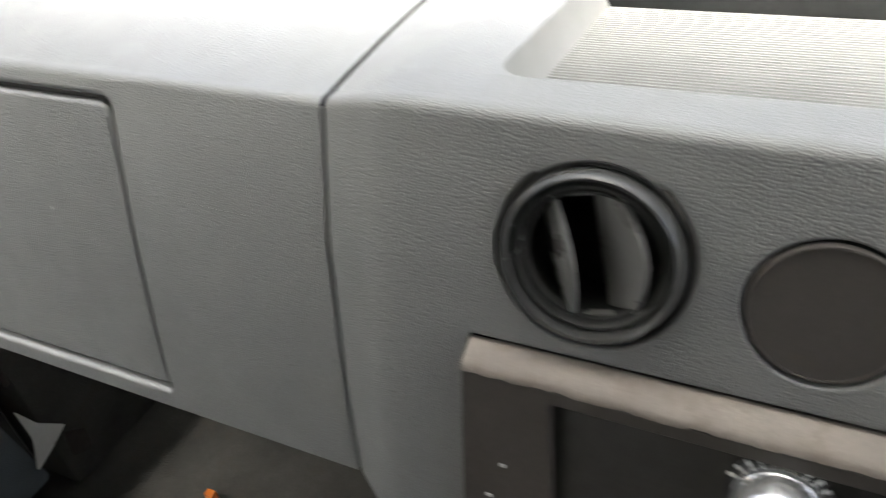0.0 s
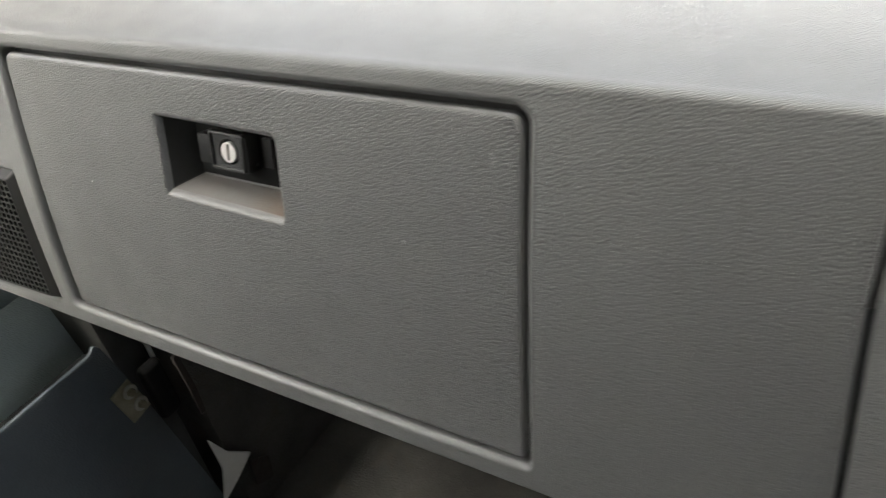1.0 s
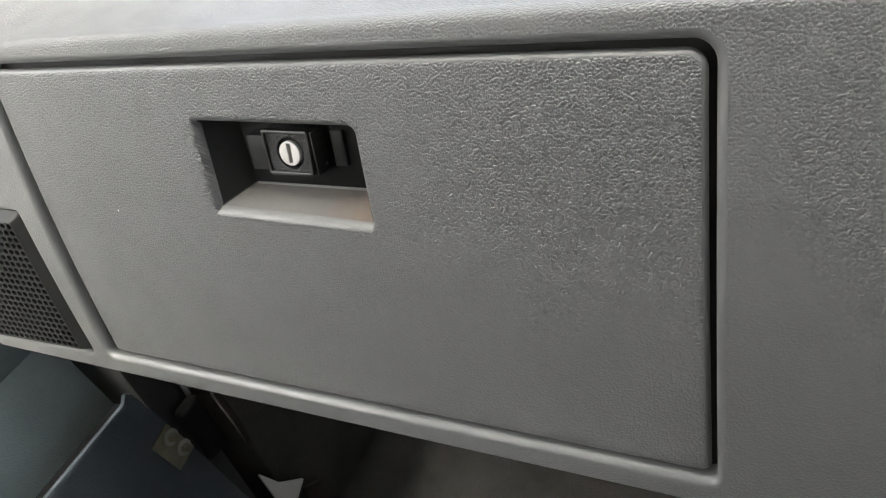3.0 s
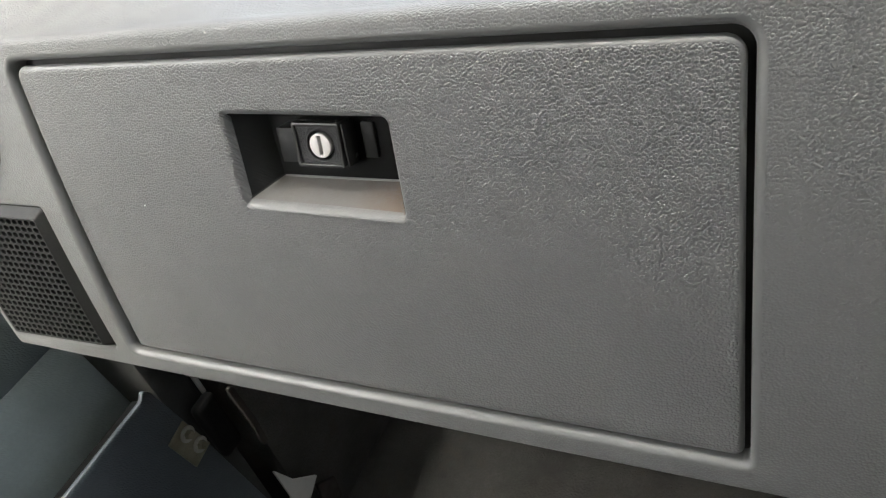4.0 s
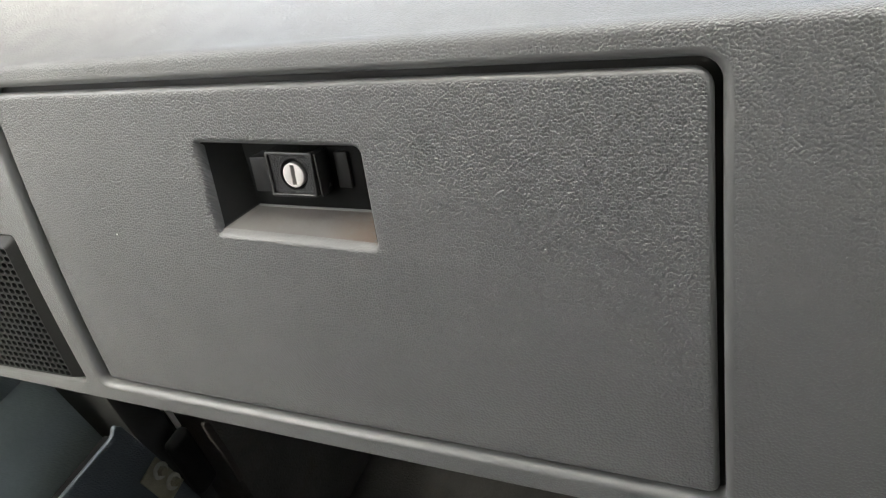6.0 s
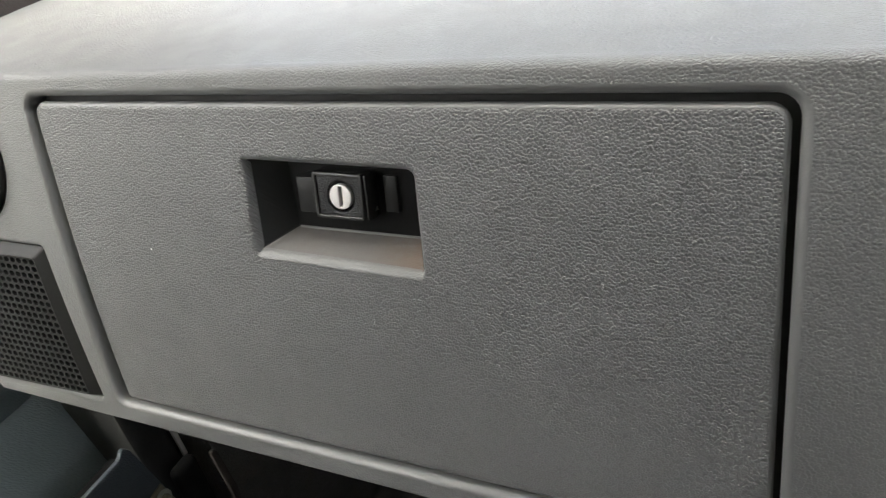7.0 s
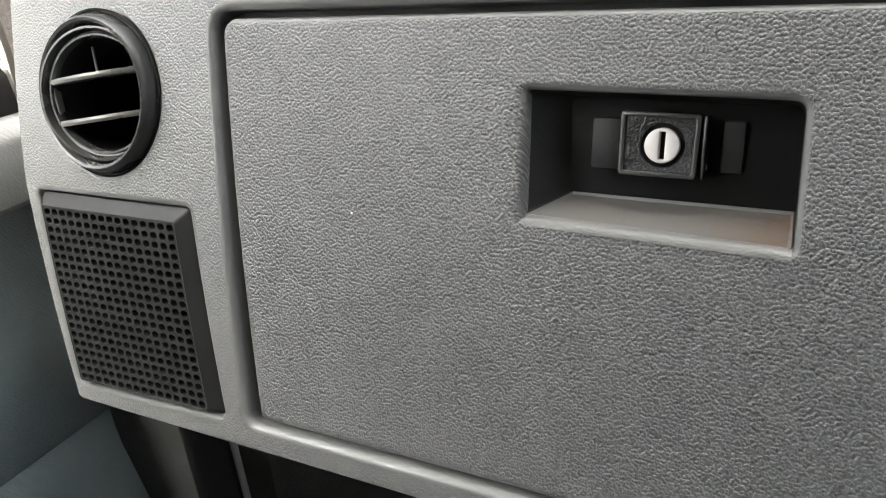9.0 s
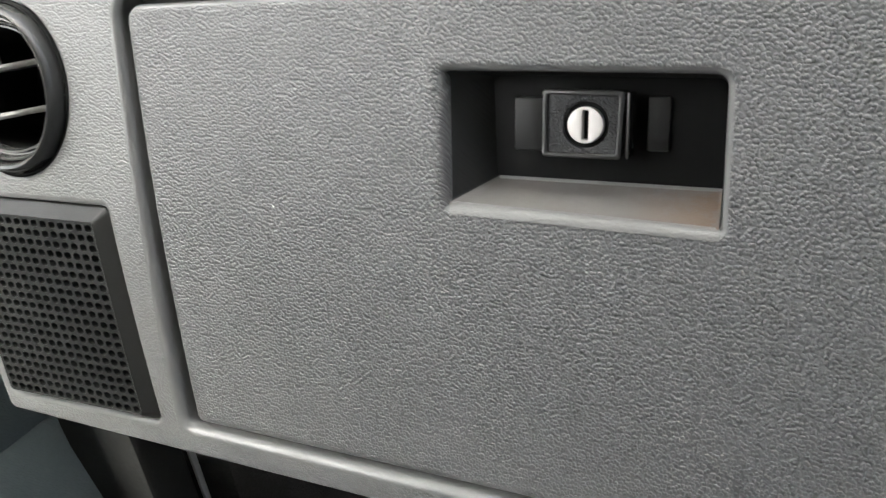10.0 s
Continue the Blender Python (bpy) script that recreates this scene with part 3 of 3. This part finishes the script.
def air_vent(at, depth, turn, blade_tilts, barrel_tilt, offsets, rod_seen, label, size=1.0):
    """A round vent: bezel, turning barrel, two curved blades and a dark duct."""
    centre = Matrix.Translation(F(*at))
    vent = thing("air_vent", DASH @ Matrix.Translation((0, depth, 0)) @ centre @ Matrix.Scale(size, 4) @ centre.inverted(), label=label, category="air vent", group="round dashboard vents")
    part("bezel", lathe(*at, [(0.0447, 0.012), (0.0446, 0.001), (0.0438, 0.0004), (0.0428, 0.0016), (0.0424, -0.004), (0.0416, -0.0068), (0.0402, -0.008),
                              (0.0388, -0.0074), (0.038, -0.0058), (0.0376, -0.003), (0.0374, 0.014)], 80), m_gloss, vent, "satin black outer ring")
    # dark ring laid over the joint to draw the shade of the gap
    part("gap_ring", lathe(*at, [(0.0456, 0.002), (0.0456, -0.0002), (0.0455, -0.0003), (0.0444, -0.0003), (0.0442, 0.001)], 80), m_void, vent, "thin black ring drawn as the shaded gap around the vent")
    tilt = Euler((radians(barrel_tilt[0]), 0, radians(barrel_tilt[1]))).to_matrix()
    part("barrel", lathe(*at, [(0.037, 0.012), (0.0369, -0.0016), (0.0362, -0.0035), (0.035, -0.0037), (0.0343, -0.002), (0.0338, 0.0006), (0.033, 0.0008),
                               (0.0324, -0.0006), (0.0314, -0.0006), (0.0308, 0.001), (0.0304, 0.004)], 80, tilt), m_gloss, vent, "ridged inner ring")
    part("throat", lathe(*at, [(0.0304, 0.004), (0.0298, 0.02), (0.029, 0.03)], 80, tilt), m_void, vent)
    part("duct", lathe(*at, [(0.0374, 0.006), (0.0374, 0.048), (0.0002, 0.05)], 48), m_void, vent)
    spin = Matrix.Rotation(radians(turn), 3, "Y")
    for offset, blade_tilt in zip(offsets, blade_tilts):
        bm = bmesh.new()
        half = math.sqrt(0.0345 ** 2 - offset ** 2)
        lean = Matrix.Rotation(radians(blade_tilt), 3, "X")
        count, loops = 18, []
        for k in range(count + 1):
            u = -half + 2 * half * k / count
            bow = 0.013 * (1 - (u / half) ** 2)
            thick = 0.0014
            ring = []
            for y, z in ((-0.0005 - bow, 0.0), (0.0002 - bow, thick), (0.002 - bow, thick * 1.1), (0.017, thick * 0.8), (0.017, -thick * 0.8), (0.002 - bow, -thick * 1.1), (0.0002 - bow, -thick)):
                p = lean @ Vector((0, y, z)) + Vector((u, 0.002, offset))
                ring.append(bm.verts.new(F(*at) + tilt @ (spin @ p)))
            loops.append(ring)
        for a, b in zip(loops, loops[1:]):
            for k in range(len(a)):
                bm.faces.new((a[k], a[(k + 1) % len(a)], b[(k + 1) % len(a)], b[k]))
        bm.faces.new(loops[0]), bm.faces.new(loops[-1])
        part("blade", bm, m_blade, vent, "curved dark grey vent blade", smooth=50)
    for u in (-0.0305, 0.0305):
        bm = box((u - 0.0007, 0.001, -0.0165), (u + 0.0007, 0.006, 0.0165), 0.0004)
        for v in bm.verts:
            v.co = F(*at) + tilt @ (spin @ v.co)
        part("blade_carrier", bm, m_blade, vent)
    if rod_seen:
        rod = bmesh.new()
        bmesh.ops.create_cone(rod, cap_ends=True, segments=10, radius1=0.0007, radius2=0.0007, depth=0.016)
        for v in rod.verts:
            v.co = F(*at) + tilt @ (spin @ (v.co + Vector((-0.006, 0.009, 0.019))))
        part("link_rod", rod, m_blade, vent)
    return vent


air_vent(VENT, 0.0, -9, (4, 4), (0, 13), (0.0105, -0.0125), True, "round satin black air vent with two level blades", 0.965)
air_vent(CONSOLE_VENT, -0.022, 78, (-54, -36), (2, 0), (0.0165, -0.0135), False, "round satin black air vent with blades turned upright", 0.932)

# ---- the loudspeaker grille ----
grille = thing("speaker_grille", DASH, label="dark grey plastic loudspeaker grille full of small holes", category="speaker grille")
corner = [Vector(p) for p in GRILLE]


def Q(u, v):
    """A place on the grille's four-sided field, u across, v down."""
    return (corner[0] * (1 - u) + corner[1] * u) * (1 - v) + (corner[3] * (1 - u) + corner[2] * u) * v


U0, U1, V0, V1 = 0.045, 0.925, 0.072, 0.972
rows = []
for (u0, u1, v0, v1), dd in (((0, 1, 0, 1), 0.016), ((0, 1, 0, 1), 0.003), ((0.004, 0.996, 0.004, 0.996), 0.0022), ((U0 - 0.005, U1 + 0.006, V0 - 0.008, V1 + 0.004), -0.0028), ((U0, U1, V0, V1), -0.0024)):
    corners = [tuple(Q(u, v)) for u, v in ((u0, v0), (u1, v0), (u1, v1), (u0, v1))]
    rows.append([F(*p, dd) for p in dense(rounded(corners, 0.0038 if u0 < 0.01 else (0.0022 if dd < -0.0025 else 0.0006), 4))])
part("frame", grid(rows, close=True), m_grille, grille, smooth=20)
COLS, ROWS_ = 16, 20
bm = bmesh.new()
SIDES = 16
for j in range(ROWS_):
    for i in range(COLS):
        ca, cb = U0 + (U1 - U0) * i / COLS, U0 + (U1 - U0) * (i + 1) / COLS
        ra, rb = V0 + (V1 - V0) * j / ROWS_, V0 + (V1 - V0) * (j + 1) / ROWS_
        mu, mv, hu, hv = (ca + cb) / 2, (ra + rb) / 2, (cb - ca) / 2, (rb - ra) / 2
        outer, lip, deep = [], [], []
        for k in range(SIDES):
            a = 2 * math.pi * k / SIDES
            c, s = math.cos(a), math.sin(a)
            m = max(abs(c), abs(s))
            outer.append(bm.verts.new(F(*Q(mu + hu * c / m, mv + hv * s / m), -0.0024)))
            soft = 0.76 / (abs(c) ** 2.6 + abs(s) ** 2.6) ** (1 / 2.6)
            lip.append(bm.verts.new(F(*Q(mu + hu * soft * c, mv + hv * soft * s), -0.0024)))
            deep.append(bm.verts.new(F(*Q(mu + hu * soft * 0.9 * c, mv + hv * soft * 0.9 * s), 0.0012)))
        for k in range(SIDES):
            n = (k + 1) % SIDES
            bm.faces.new((outer[k], outer[n], lip[n], lip[k]))
            bm.faces.new((lip[k], lip[n], deep[n], deep[k]))
bmesh.ops.remove_doubles(bm, verts=bm.verts, dist=1e-5)
part("perforated_panel", bm, m_grille, grille, "perforated panel of small round holes", smooth=0)
part("cone_backing", face_box(-1.004, -0.88, -0.203, -0.095, 0.008, 0.012, 0), m_void, grille)

# ---- the round blank ----
blank = thing("round_cover", DASH @ Matrix.Translation((0, -0.022, 0)), label="round dusty dark plastic blanking cover", category="cover")
part("disc", lathe(*DISC, [(0.0296, 0.012), (0.0296, 0.0006), (0.0292, -0.0004), (0.0284, -0.0006), (0.0282, 0.0002), (0.015, 0.0002), (0.0001, 0.0002)], 64), m_disc, blank)
part("surround", lathe(*DISC, [(0.0313, 0.012), (0.0312, 0.0032), (0.0295, 0.0032)], 64), m_black, blank)

# ---- the heater and radio unit ----
unit = thing("heater_panel", DASH @ Matrix.Translation((0.0055, 0, 0.0055)), label="dark brown plastic control panel under a dusty worn ledge", category="control panel")
ledge = [(-0.0195, -0.0886), (-0.0232, -0.0891), (-0.0304, -0.0942), (-0.0324, -0.0961), (-0.0334, -0.0979), (-0.0334, -0.1003), (-0.02, -0.1003)]
random.seed(11)
rows, sag = [], 0.0
for x in np.linspace(-0.213, 0.198, 140):
    sag = sag * 0.7 + random.gauss(0, 0.00028)
    rows.append([F(x, s + (sag if 2 <= i <= 5 else 0), d + (sag * 0.5 if 2 <= i <= 5 else 0)) for i, (d, s) in enumerate(ledge)])
bm = grid(rows, close=True)
bm.verts.ensure_lookup_table()
bm.faces.new(bm.verts[:len(ledge)]), bm.faces.new(bm.verts[-len(ledge):])
part("ledge", bm, m_ledge, unit, "dusty pale brown worn ledge")
POCKET = [(-0.169, -0.1075), (0.15, -0.1085), (0.15, -0.185), (-0.163, -0.185)]
even(part("front_plate", plate(rounded([(-0.213, -0.1), (0.198, -0.1), (0.198, -0.298), (-0.21, -0.298)], 0.002), [rounded(POCKET, 0.003)],
                               front=-0.033, thick=0.02, bevel=0.0012), m_radio, unit))
part("panel_back", face_box(-0.17, 0.16, -0.19, -0.106, -0.0285, -0.012, 0.0005), m_well, unit)
KNOB = (-0.069, -0.1258)
m_chrome = material("worn_chrome", (0.75, 0.75, 0.75), 0.16, metal=0.9, spread=0.05, grain=0.00003, grain_scale=900, grain_kind="noise")
knob = part("control_knob", lathe(*KNOB, [(0.0185, -0.029), (0.0182, -0.034), (0.0165, -0.0345), (0.016, -0.047), (0.015, -0.0485), (0.0001, -0.0488)], 48), m_chrome, unit, "chrome-finished rotary knob")
part("skirt", lathe(*KNOB, [(0.0212, -0.0286), (0.021, -0.0305), (0.0186, -0.031)], 48), m_gloss, knob)
for k in range(11):
    a = radians(20 + 14 * k)
    c, s = math.cos(a), math.sin(a)
    bm = face_box(-0.0014, 0.0014, -0.0006, 0.0006, -0.0309, -0.0298, 0)
    for v in bm.verts:
        x, z = v.co.x, v.co.z - 0.9
        v.co = F(KNOB[0] + c * (0.0203 + x) - s * z, KNOB[1] + s * (0.0203 + x) + c * z, v.co.y - 0.5)
    part("tick_mark", bm, m_white, knob)
for x, s in ((-0.1895, -0.149), (-0.1965, -0.171)):
    part("printed_dot", face_box(x - 0.0014, x + 0.0014, s - 0.0009, s + 0.0009, -0.0358, -0.035, 0.0003), m_white, unit)

# ---- the passenger door and the pillar ----
door = thing("door_1", label="closed van door with blue-grey vinyl lining and a pale top pad", category="door", kind="structure")
YB, YF = -0.75, 0.525


def along(section, y0=YB, y1=YF, steps=1):
    """A sheet or bar along the side of the cab with the section (x, z)."""
    return grid([[Vector((x, y, z)) for x, z in section] for y in np.linspace(y0, y1, steps + 1)])


part("window_seal", along([(-1.1, 0.868), (-1.098, 0.873), (-1.088, 0.873), (-1.082, 0.866), (-1.08, 0.852), (-1.082, 0.832), (-1.09, 0.826)]), m_seal, door, "black rubber window seal")
part("top_pad", along([(-1.094, 0.842), (-1.088, 0.843), (-1.078, 0.841), (-1.071, 0.835), (-1.068, 0.826), (-1.069, 0.8), (-1.073, 0.787), (-1.083, 0.781), (-1.095, 0.779)], steps=4), m_pad, door, "pale grey padded top")
part("upper_lining", along([(-1.096, 0.79), (-1.09, 0.785), (-1.086, 0.77), (-1.083, 0.715), (-1.08, 0.708)], steps=4), m_door, door)
part("middle_lining", along([(-1.08, 0.7085), (-1.0775, 0.705), (-1.0765, 0.65), (-1.078, 0.612), (-1.08, 0.607)], steps=4), m_door, door)
part("lower_lining", along([(-1.08, 0.6075), (-1.077, 0.604), (-1.055, 0.51), (-1.005, 0.3), (-0.99, 0.2)], steps=4), m_door, door)
pocket_outline = rounded([(-0.6, 0.553), (0.489, 0.557), (0.496, 0.565), (0.502, 0.556), (0.515, 0.48), (0.55, 0.2), (-0.6, 0.2)], [0.01, 0.008, 0.003, 0.01, 0.03, 0.01, 0.01])
bm = plate(pocket_outline, thick=0.005, bevel=0.0015, place=lambda y, z, d: Vector((-0.985 - d, y, z)))
even(part("pocket_panel", bm, m_pocket, door, "dark blue-grey map pocket panel"))
part("pocket_lip", along([(-0.9842, 0.5515), (-0.9847, 0.5545), (-0.987, 0.5552), (-0.989, 0.5545), (-0.9895, 0.5515)], -0.6, 0.49), m_pocket, door)
# black strip along the lip, painting the shadow inside the pocket
part("pocket_shadow", along([(-0.9897, 0.5495), (-0.9905, 0.5515), (-1.004, 0.5505), (-1.0055, 0.5475)], -0.6, 0.492), m_black, door, "black strip standing in for the shadow in the map pocket's mouth")
part("outer_skin", box((-1.14, YB, 0.05), (-1.1, 0.578, 0.868), 0.004), m_paint, door)
part("window_frame", box((-1.105, 0.539, 0.85), (-1.0985, 0.5465, 1.28), 0.001), m_paint, door, "white painted window frame edge")
glass = part("pane", box((-1.112, YB, 0.85), (-1.108, 0.545, 1.3), 0), m_glass, door, "clear side window")
glass.visible_shadow = False
pillar = thing("pillar", label="dark brown windscreen pillar trim beside the dashboard", category="pillar", kind="structure")
bm = bmesh.new()
side = [(0.532, 0.6), (0.532, 1.2), (0.545, 1.3), (0.98, 0.93), (1.0, 0.6)]
a = [bm.verts.new((-1.055, y, z)) for y, z in side]
b = [bm.verts.new((-1.085, y, z)) for y, z in side]
bm.faces.new(a), bm.faces.new(b)
for k in range(5):
    bm.faces.new((a[k], a[(k + 1) % 5], b[(k + 1) % 5], b[k]))
bmesh.ops.bevel(bm, geom=bm.edges[:], offset=0.006, segments=3, affect="EDGES")
part("trim_panel", bm, m_pillar, pillar)

# ---- the footwell ----
side_panel = thing("kick_panel", label="dark carpeted side panel of the footwell", category="kick panel", kind="structure")
part("carpeted_panel", box((-1.08, 0.575, 0.14), (-0.985, 1.02, 0.66), 0.012), m_carpet, side_panel)
hinge_turn = Matrix.Translation((-0.983, 0.501, 0.472)) @ pose(0, 0, 0, 10)
bm = box((-0.004, -0.014, -0.026), (0.0, 0.014, 0.026), 0.001)
bmesh.ops.transform(bm, matrix=hinge_turn, verts=bm.verts)
hinge = part("hinge", bm, m_bracket, door, "tarnished steel hinge plate with two bolts")
for z in (-0.012, 0.012):
    bm = bmesh.new()
    bmesh.ops.create_cone(bm, cap_ends=True, segments=6, radius1=0.006, radius2=0.0045, depth=0.007)
    bmesh.ops.transform(bm, matrix=hinge_turn @ Matrix.Translation((0.003, 0.006, z)) @ pose(0, 0, 0, 0, 90, 0), verts=bm.verts)
    bolt = part("bolt", bm, m_bracket, hinge)
    bm = bmesh.new()
    bmesh.ops.create_cone(bm, cap_ends=True, segments=20, radius1=0.0092, radius2=0.0088, depth=0.002)
    bmesh.ops.transform(bm, matrix=hinge_turn @ Matrix.Translation((0.0008, 0.006, z)) @ pose(0, 0, 0, 0, 90, 0), verts=bm.verts)
    part("washer", bm, m_washer, bolt, "bright worn washer")
part("check_strap", box((-0.986, 0.52, 0.42), (-0.971, 0.55, 0.503), 0.007, 4), m_black, door, "black door check strap")
edge = thing("pillar_flange", label="pale painted steel flange edge of the door opening", category="flange", kind="structure")
part("flange", box((-0.999, 0.552, 0.487), (-0.9955, 0.5575, 0.66), 0.001), m_paint, edge)
part("pillar_lining", box((-1.075, 0.512, 0.2), (-1.0, 0.5515, 0.66), 0.004), m_dim, edge, "dark grey lining")
patch = thing("bare_panel", label="patch of bare white painted bodywork between the carpets", category="body panel")
bm = plate(rounded([(0.549, 0.359), (0.566, 0.314), (0.596, 0.277), (0.567, 0.262), (0.531, 0.248), (0.55, 0.298)], [0.001, 0.03, 0.001, 0.03, 0.002, 0.03]), thick=0.004, bevel=0.0008,
           place=lambda y, z, d: Vector((-0.962 - d, y, z)))
part("painted_patch", bm, m_paint, patch)
bm = plate(rounded([(0.586, 0.273), (0.616, 0.247), (0.61, 0.207), (0.58, 0.223), (0.583, 0.25)], [0.002, 0.008, 0.004, 0.006, 0.004]), thick=0.006, bevel=0.002,
           place=lambda y, z, d: Vector((-0.957 - d, y, z)))
part("torn_edge", bm, m_rust, patch, "torn brown backing beside the bare paint")
bm = plate(rounded([(0.554, 0.507), (0.563, 0.495), (0.5655, 0.44), (0.563, 0.4), (0.5545, 0.402), (0.557, 0.445)], 0.003), thick=0.005, bevel=0.0015, place=lambda y, z, d: Vector((-0.957 - d, y, z)))
part("trim_strip", bm, m_rust, edge, "brown worn trim strip")
floor = part("floor", box((-1.1, -0.9, 0.1), (0.72, 1.05, 0.14), 0.002), m_carpet)
tagged(floor, "dark worn carpet on the cab floor", "floor", kind="structure")
bulkhead = part("wall_front", box((-1.1, 1.0, 0.1), (0.72, 1.05, 0.9), 0.002), m_carpet)
tagged(bulkhead, "dark carpeted bulkhead in front of the footwell", "wall", kind="structure")
glint = part("amber_reflector", box((-0.773, 0.625, 0.139), (-0.757, 0.637, 0.162), 0.003), m_orange)
tagged(glint, "small amber plastic reflector low in the footwell", "reflector")
lower = part("console_base", box((-0.243, 0.5, 0.14), (0.26, 0.95, 0.72), 0.01), m_radio)
tagged(lower, "dark brown lower centre console", "console", kind="structure")

# ---- the rest of the cab, added unseen to close the place and steer the daylight ----
for name, lo, hi, mat, label in (
        ("ceiling", (-1.14, -0.95, 1.5), (0.76, 0.24, 1.54), m_roof, "pale grey lined cab roof"),
        ("wall_back", (-1.14, -0.95, 0.1), (0.76, -0.9, 1.5), m_shell, "grey lined rear wall of the cab"),
        ("wall_right_lower", (0.72, -0.9, 0.1), (0.76, 1.05, 0.868), m_trim, "grey lined door on the driver's side"),
        ("wall_right_upper", (0.72, -0.5, 0.868), (0.76, -0.3, 1.5), m_shell, "dark grey lined upper side of the cab"),
        ("wall_left_lower", (-1.14, 0.58, 0.1), (-1.1, 1.05, 0.93), m_paint, "white painted side of the cab"),
        ("wall_left_rear", (-1.14, -0.95, 0.1), (-1.1, -0.76, 1.5), m_shell, "dark grey lined side of the cab"),
        ("wall_right_rear", (0.72, -0.95, 0.868), (0.76, -0.5, 1.5), m_shell, "dark grey lined side of the cab"),
        ("header_left", (-1.14, -0.76, 1.42), (-1.078, 0.3, 1.5), m_shell, "dark grey lined roof rail"),
        ("header_right", (0.7, -0.76, 1.42), (0.76, 0.3, 1.5), m_shell, "dark grey lined roof rail")):
    tagged(part(name, box(lo, hi, 0.002), mat), label, name.split("_")[0], kind="structure")
side_glass = part("window_2", box((0.738, -0.3, 0.868), (0.742, 0.72, 1.42), 0), m_glass)
tagged(side_glass, "clear side window on the driver's side", "window", kind="structure")
side_glass.visible_shadow = False
tagged(part("wall_right_front", box((0.72, 0.72, 0.868), (0.76, 1.05, 1.2), 0.002), m_shell), "dark pillar beside the driver's window", "wall", kind="structure")
bm = grid([[Vector((x, y, z)) for y, z in ((0.24, 1.5), (0.415, 1.355), (0.43, 1.362), (0.425, 1.378), (0.25, 1.54))] for x in (-1.14, 0.76)], close=True)
tagged(part("header_front", bm, m_shell), "dark lined header above the windscreen", "header", kind="structure")
bm = bmesh.new()
q = [bm.verts.new(p) for p in ((-1.1, 0.98, 0.905), (0.74, 0.98, 0.905), (0.74, 0.42, 1.37), (-1.1, 0.42, 1.37))]
r = [bm.verts.new(v.co + Vector((0, 0.004, 0.003))) for v in q]
bm.faces.new(q), bm.faces.new(r)
for k in range(4):
    bm.faces.new((q[k], q[(k + 1) % 4], r[(k + 1) % 4], r[k]))
screen = part("window_1", bm, m_glass, smooth=0)
tagged(screen, "clear raked windscreen above the dashboard", "windscreen", kind="structure")
screen.visible_shadow = False

# ---- outside the side window ----
bm = grid([[Vector((x, y, -0.55)) for x in np.linspace(-400, 400, 9)] for y in np.linspace(-400, 400, 9)])
tagged(part("ground", bm, m_grass), "grassy ground outside the van", "ground", kind="structure")
m_render = material("cream_render", (0.3, 0.27, 0.21), 0.9, spread=0.06, spread_scale=4, grain=0.004, grain_scale=50, grain_kind="noise")
house = thing("house", label="cream rendered house with a brown tiled roof and white windows", category="house")
part("wall", plate([(-7, -0.55), (10, -0.55), (10, 3.3), (-7, 3.3)], [[(y, 0.5), (y + 1.2, 0.5), (y + 1.2, 1.8), (y, 1.8)] for y in (-4.5, -0.5, 2.6, 6.2)],
                   thick=0.3, bevel=0.01, place=lambda y, z, d: Vector((-12.0 - d, y, z))), m_render, house)
bm = bmesh.new()
bm.faces.new([bm.verts.new(p) for p in ((-11.6, -7.4, 3.2), (-11.6, 10.4, 3.2), (-15.6, 10.4, 5.6), (-15.6, -7.4, 5.6))])
roof = part("roof", bm, m_timber, house, "brown tiled roof")
roof.modifiers.new("thick", "SOLIDIFY").thickness = 0.14
for y in (-4.5, -0.5, 2.6, 6.2):
    pane = part("window", box((-12.16, y, 0.5), (-12.14, y + 1.2, 1.8), 0), m_glass, house)
    for lo, hi in (((y, 0.5), (y + 0.07, 1.8)), ((y + 1.13, 0.5), (y + 1.2, 1.8)), ((y + 0.07, 0.5), (y + 1.13, 0.57)), ((y + 0.07, 1.73), (y + 1.13, 1.8)), ((y + 0.57, 0.57), (y + 0.63, 1.73))):
        part("frame_bar", box((-12.17, lo[0], lo[1]), (-12.1, hi[0], hi[1]), 0.006), m_paint, pane)
    part("room_dark", box((-12.32, y, 0.5), (-12.3, y + 1.2, 1.8), 0), m_void, pane)
random.seed(4)
bm = bmesh.new()
for k in range(9000):
    c = Vector((-4.2 + random.gauss(0, 0.18), random.uniform(0.5, 11), -0.55 + abs(random.gauss(0, 0.62))))
    e = Euler((random.uniform(0, 6), random.uniform(0, 6), random.uniform(0, 6))).to_matrix()
    w = random.uniform(0.03, 0.06)
    bm.faces.new([bm.verts.new(c + e @ Vector(p)) for p in ((-w, 0, 0), (0, -w * 0.5, 0), (w, 0, 0.01), (0, w * 0.5, 0))])
tagged(part("hedge", bm, m_hedge, smooth=0), "low green hedge in front of the house", "hedge", kind="stuff")
